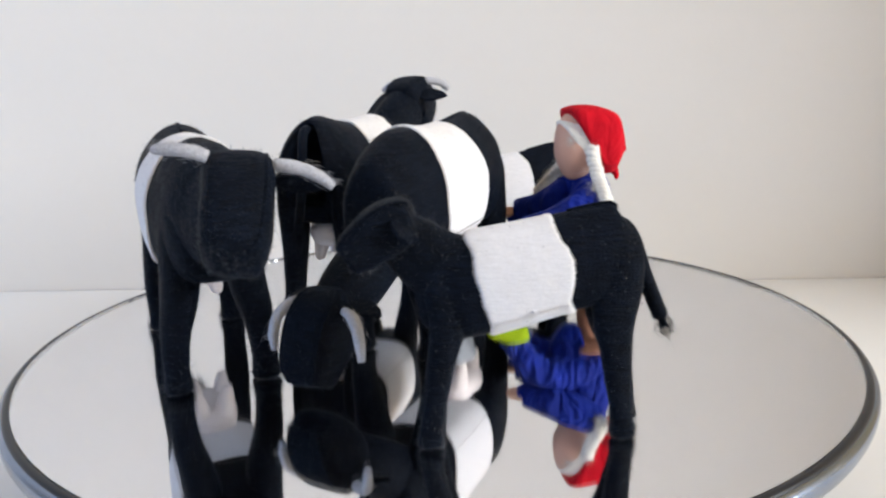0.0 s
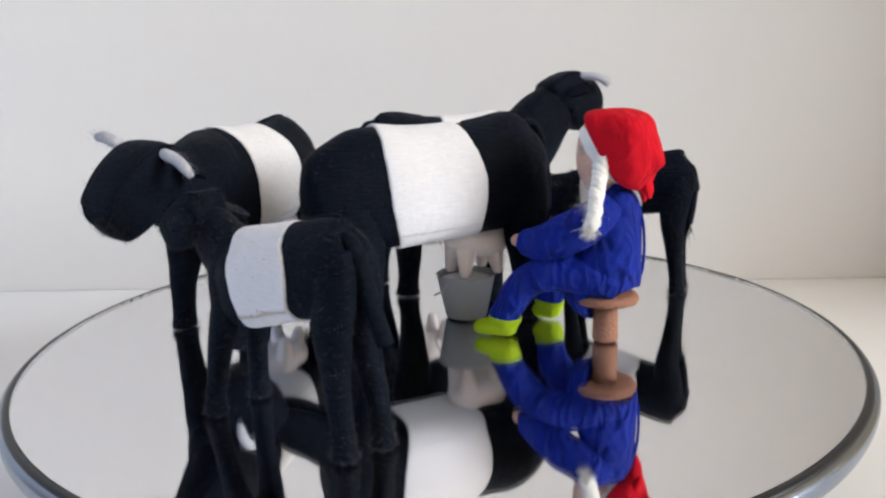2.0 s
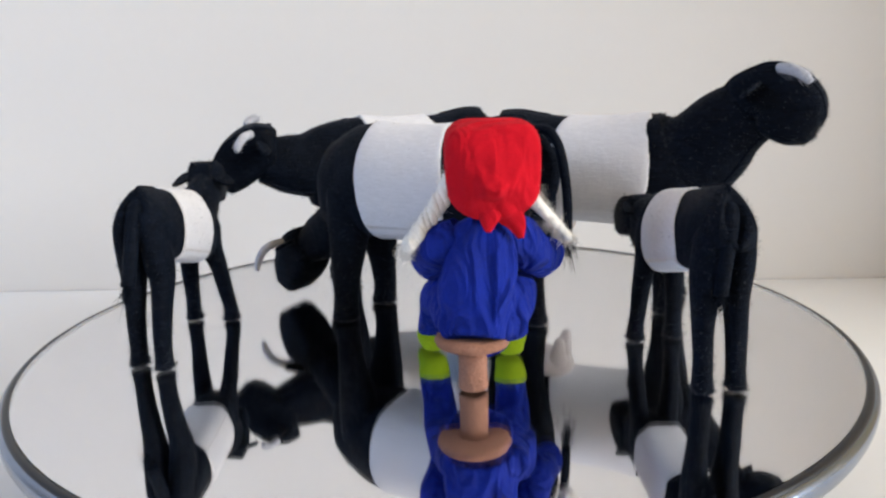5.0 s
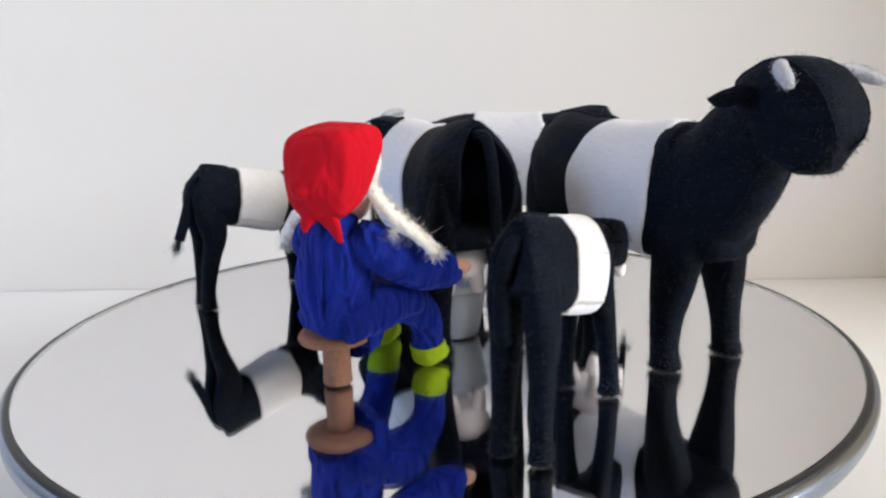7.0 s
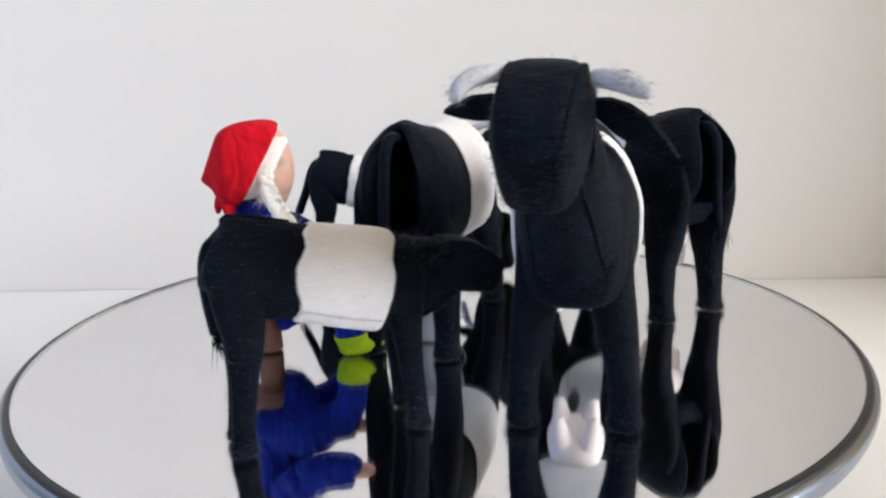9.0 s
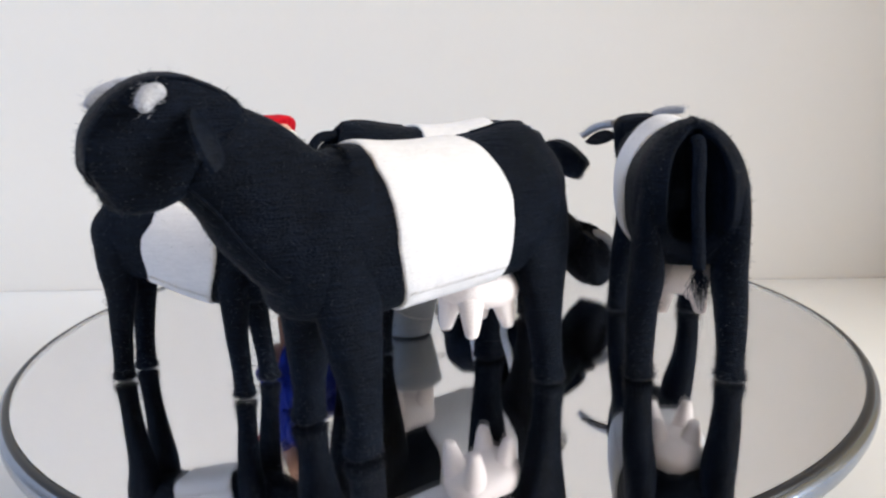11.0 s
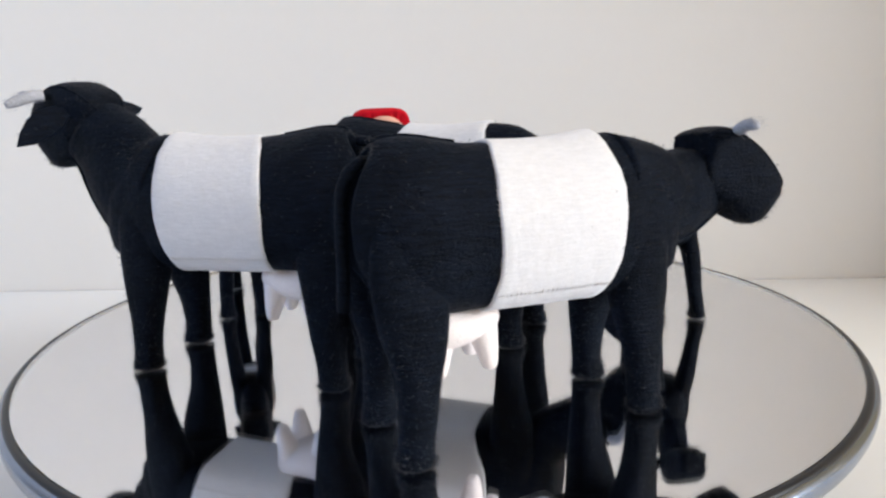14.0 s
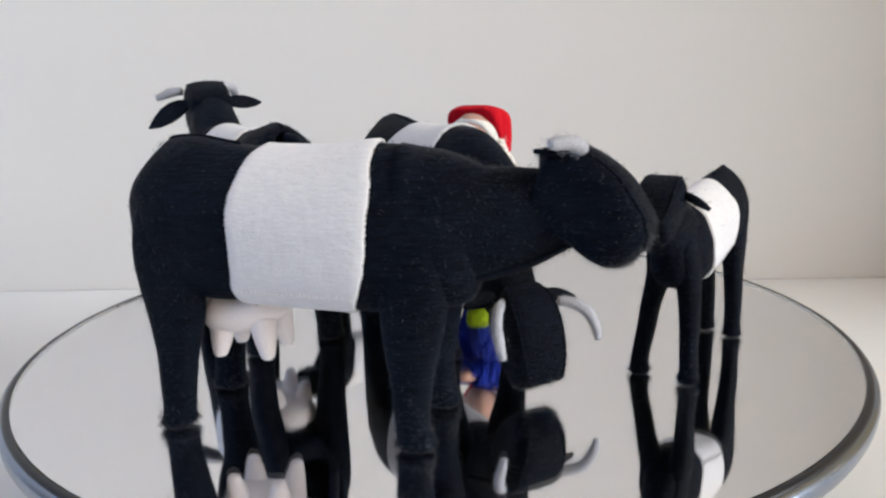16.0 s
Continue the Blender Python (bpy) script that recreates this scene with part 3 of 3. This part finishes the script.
# cow with the raised head
C = dict(
    neck=[(29, 0, 56.5, 17.5, 22), (38, -0.5, 58.5, 15.8, 20.5), (46, -1.8, 64, 13, 17.5), (54, -3.3, 72.8, 10.8, 15), (62.5, -4.5, 79.5, 9.4, 12.5)],
    head=[(56, -4, 82, 4, 4), (57.8, -4.2, 83, 8.6, 7.8), (63.5, -4.9, 85, 9.6, 9.8), (69.3, -5.6, 84.6, 9.8, 12.6), (75.5, -6.3, 79.6, 9.3, 13), (80.3, -6.9, 74.8, 8.2, 10.6), (83.4, -7.2, 72, 6.1, 7), (84.5, -7.3, 71.2, 3.6, 4), (84.9, -7.3, 71, 1, 1)],
    head_lat=(0.14, 1, -0.06), horn=0.78, legs=cow_legs(), belt=(-13.0, 24.4), skew=-1.8, tail=COW_TAIL_OUT, udder=-18,
    horns=[[(74, 4.5, 92.5), (76, 7, 92.3), (78, 9.5, 91.6), (79.6, 12, 90.5), (80.6, 14.5, 89.5)], [(71, -13.5, 94), (74, -17.3, 94), (77, -20.3, 92.8), (79.5, -21.8, 91), (81, -22.4, 89)]],
    ears=[(at(65.5, 4, 87, -50, 30, 72), 1.24, 1.15), (at(63.5, -12, 87.5, 40, 5, -97), 0.98, 1.0)])
# calf beside the level-headed cow
D = dict(
    neck=[(18, 0, 43, 7.5, 11), (25, 0, 47, 6.8, 9.5), (31, 0, 52, 6, 8), (35, 0, 56, 5, 6)],
    head=[(30, 0.5, 59.5, 3, 3.5), (31.5, 0.5, 59, 5.8, 6), (37, 1, 57, 6.4, 7), (43, 2, 53, 5.8, 6.2), (47.5, 2.5, 50, 4.6, 4.6), (48.3, 2.6, 49.5, 2, 2)],
    head_lat=(-0.1, 1, 0), legs=calf_legs(3.5, 2.6, 3.2), belt=(-7.5, 14.2), rear=0.91, tail_width=1.6, tail=CALF_TAIL,
    ears=[(at(34, 5.5, 59.5, -25, 28, 105), 0.55, 0.7), (at(33, -4.5, 59.5, 25, 28, -100), 0.55, 0.7)])
# calf beside the milking stool
E = dict(
    neck=[(18, 0, 41, 8, 12.5), (26, 0.5, 40, 7.2, 12), (33, 1, 41, 6.3, 10), (39, 1, 42, 5.2, 7)],
    head=[(33, 1, 45, 3, 3.5), (34.5, 1, 44.5, 5.8, 6.5), (41, 1, 42.5, 6.4, 7.5), (47, 1, 40, 5.8, 6.2), (51.5, 1, 38, 4.6, 4.6), (52.3, 1, 37.7, 2, 2)],
    head_lat=(0, 1, 0), legs=calf_legs(0.0, 1.8), belt=(-5, 18), tail=CALF_TAIL_CLOSE, narrow=0.88, tail_width=1.45,
    ears=[(at(36, 5, 47, -35, 8, 140), 0.5, 0.6), (at(36, -3, 47, 35, 8, -140), 0.5, 0.6)])

animal("toy_cow", pose(-0.0006, 0.0004, 0, 0, 0, -114), "black felt cow with white belt, grazing with lowered head", COW_TORSO, A, True, 11, "felt cows")
animal("toy_cow", pose(-0.0842, -0.0214, 0, 0, 0, -66.2), "black felt cow with white belt and level head touching a calf", COW_TORSO, B, True, 23, "felt cows")
animal("toy_cow", pose(-0.0376, 0.0612, 0, 0, 0, 71.8), "black felt cow with white belt and raised horned head", COW_TORSO, C, True, 37, "felt cows")
animal("toy_calf", pose(0.0252, -0.0936, 0, 0, 0, 180.0), "small black felt calf with white belt and raised head", CALF_TORSO, D, False, 41, "felt calves")
animal("toy_calf", pose(0.0408, 0.0865, 0, 0, 0, -166.4), "small black felt calf with white belt beside the milking stool", CALF_TORSO, E, False, 53, "felt calves")


# ------------------------------------------------------------------ stool, pail and doll
def milking_stool():
    base = pose(0.0633, 0.0179, 0)
    ob = thing("milking_stool", base, "small brown felt stool with a round seat on one post", "stool")
    b = bmesh.new()
    lathe(b, [(0.0001, 0.0178), (0.0090, 0.0178), (0.0110, 0.0173), (0.0117, 0.0160), (0.0111, 0.0147), (0.0092, 0.0140), (0.0001, 0.0140)], 40)
    part("seat", b, BROWN, ob)
    b = bmesh.new()
    lathe(b, [(0.0001, 0.0142), (0.0046, 0.0142), (0.0044, 0.010), (0.0045, 0.004), (0.0047, 0.0006), (0.0042, 0.0), (0.0001, 0.0)], 28)
    part("post", b, BROWN, ob)
    MOVING.append((ob, base))


def milk_pail():
    base = pose(0.004, 0.014, 0)
    ob = thing("milk_pail", base, "grey felt pail of milk with a wire handle, under the udder", "pail")
    b = bmesh.new()
    lathe(b, [(0.0001, 0.0), (0.0078, 0.0), (0.0084, 0.0006), (0.0117, 0.0170), (0.0120, 0.0176), (0.0116, 0.0179), (0.0111, 0.0174), (0.0085, 0.004), (0.0001, 0.004)], 40)
    part("bucket", b, GREY, ob)
    b = bmesh.new()
    lathe(b, [(0.0001, 0.0152), (0.0107, 0.0152), (0.0108, 0.0146)], 36)
    part("milk", b, MILK, ob, "white milk")
    b = bmesh.new()
    cord(b, [(0, 11.9, 16.5), (-2, 12.6, 13), (-7, 11, 10), (-12, 5, 8), (-12, -5, 8), (-7, -11, 10), (-2, -12.6, 13), (0, -11.9, 16.5)], 0.28, 6, 4, lat=(0, 0, 1))
    part("handle", b, WIRE, ob, "thin wire handle")
    MOVING.append((ob, base))


def hood(bm, rows, mid, mat, power, wobble=0.0, seed=0.0, sub=4, vee=0.0):
    """Rings given by their top and bottom points (forward, up) and half width."""
    rr = []
    for tf, tz, bf, bz, hw in resample(rows, sub):
        c, up = Vector(((tf + bf) / 2, mid, (tz + bz) / 2)), Vector(((tf - bf) / 2, 0, (tz - bz) / 2))
        ring = []
        for k in range(32):
            a = 2 * math.pi * k / 32
            ca, sa = math.cos(a), math.sin(a)
            ring.append(c + Vector((0, hw * (1 - vee * max(0.0, -sa) ** 1.4) * math.copysign(abs(ca) ** (2 / power), ca), 0)) + up * math.copysign(abs(sa) ** (2 / power), sa))
        rr.append(ring)
    skin(bm, rr, True, mat, False, wobble, seed)


def doll():
    """One mesh; forward is x, left is y, the origin under the seat."""
    base = pose(0.0635, 0.0189, 0, 0, 0, 187)
    b = bmesh.new()
    # 0 blue, 1 red, 2 hair, 3 skin, 4 lime
    loft(b, [(2, -1, 17.6, 9, 10), (3, -1, 18.6, 11.8, 12.5), (2.5, -1, 24, 12.6, 13), (0, -1, 33, 11.8, 11), (-1, -2, 42, 11, 9.5), (-1, -3, 49, 9.5, 8), (0, -4, 54, 5.5, 5.5), (0, -4, 57, 4, 4)], (0, 1, 0), 40, 6, 2.3, 0, 1.5, 3)
    legs = ([(2, 6, 23.5, 6, 6), (12, 8, 25, 7.4, 6.6), (22, 10, 23.5, 7, 6.4), (29, 11.5, 18, 6, 6), (33, 12.5, 11, 5.6, 5.6), (35, 13, 6.5, 5.4, 5.8), (35.5, 13, 5.5, 4, 4)],
            [(2, -7, 23.5, 6, 6), (11, -9.5, 25, 7.4, 6.6), (20, -12.5, 23.5, 7.2, 6.4), (26, -14, 18, 6.2, 6.2), (28, -14, 11, 5.6, 5.6), (28.5, -13.5, 6.5, 5.4, 5.8), (28.5, -13.5, 5.5, 4, 4)])
    boots = ((35, 13, 0.30), (28.5, -13.5, 0.05))
    arms = ([(-2, 5, 50, 4, 4.5), (1, 10, 46.5, 6, 6.6), (9, 12.5, 41, 6.4, 7.4), (18, 11, 37, 5.8, 7.2), (25, 8, 35, 5.4, 6), (29, 6, 34.5, 5, 5), (29.5, 5.8, 34.8, 3, 3)],
            [(0, -10, 50, 4, 4.5), (3, -14, 46.5, 5.8, 6.6), (9, -17.5, 41.5, 6, 7.4), (16, -21.5, 38, 5.6, 7.2), (22, -25, 36, 5.2, 6), (25, -26.3, 35.5, 4.8, 5), (25.5, -26.4, 35.8, 3, 3)])
    for n, (leg, (bx, by, out), arm) in enumerate(zip(legs, boots, arms)):
        loft(b, leg, (0, 1, 0), 20, 5, 2.2, 0, 1.0, 5 + n)
        f = Vector((1, out, 0)).normalized()
        rows = [(bx + f.x * d, by + f.y * d, z, a, h) for d, z, a, h in ((-5, 3.5, 3, 2.6), (-3, 4, 4.6, 3.9), (1, 4, 4.8, 3.9), (6, 3.3, 4.2, 3.2), (10, 2.8, 3, 2.6), (11.5, 2.6, 1.2, 1.2))]
        loft(b, rows, (-f.y, f.x, 0), 14, 4, 2.5, 4, 0.3, 7 + n)
        loft(b, [(bx, by, 2.2, 4.4, 4.6), (bx, by, 4.5, 5.2, 5.4), (bx - 0.2, by, 6.8, 5.8, 6.1), (bx - 0.3, by, 7.8, 5.7, 6.0)], (0, 1, 0), 16, 3, 2.2, 4, 0.4, n)
        loft(b, arm, (0, 1, 0), 18, 5, 2.2, 0, 1.1, 9 + n)
        e, d = Vector(arm[-1][:3]), (Vector(arm[-1][:3]) - Vector(arm[-3][:3])).normalized()
        loft(b, [(*(e + d * t), a, h) for t, a, h in ((-1, 2.8, 2.6), (2, 3.1, 2.6), (5, 2.9, 2.3), (7, 1.3, 1.1))], (0, 1, 0), 12, 3, 2.0, 3)
    # tunic hem over the thighs
    loft(b, [(-6, -2, 21, 13, 5), (2, -2, 23.5, 15, 8), (10, -3, 26.5, 16.5, 8.2), (16, -3.5, 26.5, 17.2, 7.4), (19, -3.5, 25, 17.2, 5.6)], (0, 1, 0), 36, 5, 2.6, 0, 1.3, 14)
    # seam down the back of the tunic
    cord(b, [(-5.5, -5, 19), (-9.9, -5.2, 23), (-11.0, -5.5, 30), (-10.8, -6, 37), (-10.2, -6, 43), (-8.6, -6, 49)], 0.55, 6, 4, 0)
    # head, hair, braids
    loft(b, [(2, -4, 54, 4, 4), (3, -4, 56.5, 7, 7.5), (3, -4, 61, 9.4, 9.8), (3, -4, 67, 10, 10.2), (2.5, -4, 73, 9.2, 9.4), (1, -4, 77, 6, 6.4), (1, -4, 78.5, 2, 2)], (0, 1, 0), 28, 5, 2.1, 3)
    hood(b, [(10.6, 73.5, 2, 58, 9), (11.6, 75.2, 1, 57, 10.4), (10.6, 76.8, -3, 56, 11.2), (5, 78.2, -6, 56, 11.4), (-2, 78.5, -8, 56, 10.6)], -4.8, 2, 2.3, 0.7, 1)
    for path in ([(1, 6, 66), (1, 8.5, 60), (0.5, 12, 55), (0, 15.5, 51), (-0.5, 18, 47.5), (0, 20, 44.5)],
                 [(3, -14, 66), (4, -16.5, 61), (5.5, -19, 57), (7.5, -22, 53.5), (9.5, -25, 50.5), (11.5, -27.8, 47.5), (13, -30, 45)]):
        for strand in range(3):
            turn = [(p, 2 * math.pi * (i / 5.5 + strand / 3)) for i, p in enumerate(resample(path, 5))]
            rows = [(p[0] + 1.2 * math.cos(a), p[1] + 0.8 * math.sin(a), p[2] + 1.0 * math.sin(a), 1.8 - 0.5 * i / len(turn), 1.7 - 0.5 * i / len(turn)) for i, (p, a) in enumerate(turn)]
            loft(b, rows, (1, 0, 0.2), 10, 3, 2.0, 2, 0.7, path[0][1] + strand)
    # kerchief, its corner hanging back, and the two ends of its knot
    hood(b, [(8.6, 79.4, -4, 57.5, 11.6), (8.4, 81.2, -5, 55.5, 12.9), (3, 82.3, -7, 54.5, 13.4), (-5, 81.5, -9, 54.3, 13.6), (-10.2, 78.8, -10.5, 54.8, 12.4), (-13.2, 73.2, -12, 56.5, 9), (-15.8, 66.8, -13.4, 60, 4.5), (-17, 64, -15.4, 62, 1.2)], -5.4, 1, 4.4, 0.6, 2, 4, 0.45)
    loft(b, [(-8, -7, 60, 3, 3), (-9, -9, 57, 4, 2.6), (-9, -11.5, 53.5, 3, 1.6), (-8.2, -13, 49, 0.9, 0.6)], (0.3, 1, 0), 12, 4, 2.4, 1, 0.4, 8)
    loft(b, [(-9, -4, 59, 3, 3), (-11, -4, 56.5, 3.6, 2.4), (-12.5, -3.5, 54, 2.4, 1.4), (-13, -3.3, 51.5, 0.8, 0.6)], (0.3, 1, 0), 12, 4, 2.4, 1, 0.4, 9)
    rng = random.Random(5)
    n0 = len(b.faces)
    for s, e in ((1, (0, 20, 44.5)), (-1, (13, -30, 45))):
        tuft(b, e, (0.2, 0.3 * s, -1), 4, 0.7, 150, rng, 0.12)
        top = Vector((1, 6, 66)) if s > 0 else Vector((3, -14, 66))
        for q in range(26):
            p = top.lerp(Vector(e), q / 25)
            tuft(b, p, (0.2, 0.6 * s, -0.5), 2.6, 1.6, 26, rng, 0.05)
        for p in ((2, -4 + 11 * s, 66), (2, -4 + 14 * s, 58), (3, -4 + 19 * s, 51), tuple(0.8 * Vector(e) + 0.2 * Vector((1, -4, 66))), (9, -4 + 8 * s, 69)):
            tuft(b, p, (0.3, 0.8 * s, -0.2), 4.6, 1.3, 80, rng, 0.032)
    b.faces.ensure_lookup_table()
    for f in b.faces[n0:]:
        f.material_index = 2
    ob = part("milkmaid_doll", b, [BLUE, RED, HAIR, SKIN, LIME])
    ob.matrix_world = base
    tagged(ob, "blue-clad cloth doll with red kerchief sitting on a brown stool", "doll")
    MOVING.append((ob, base))


milking_stool()
milk_pail()
doll()


def motions():
    steps = [0.2 * k for k in range(81)]
    for ob, base in MOVING:
        walk(ob, [(t, pose(0, 0, 0, 0, 0, -TURN * t) @ base) for t in steps])


motions()
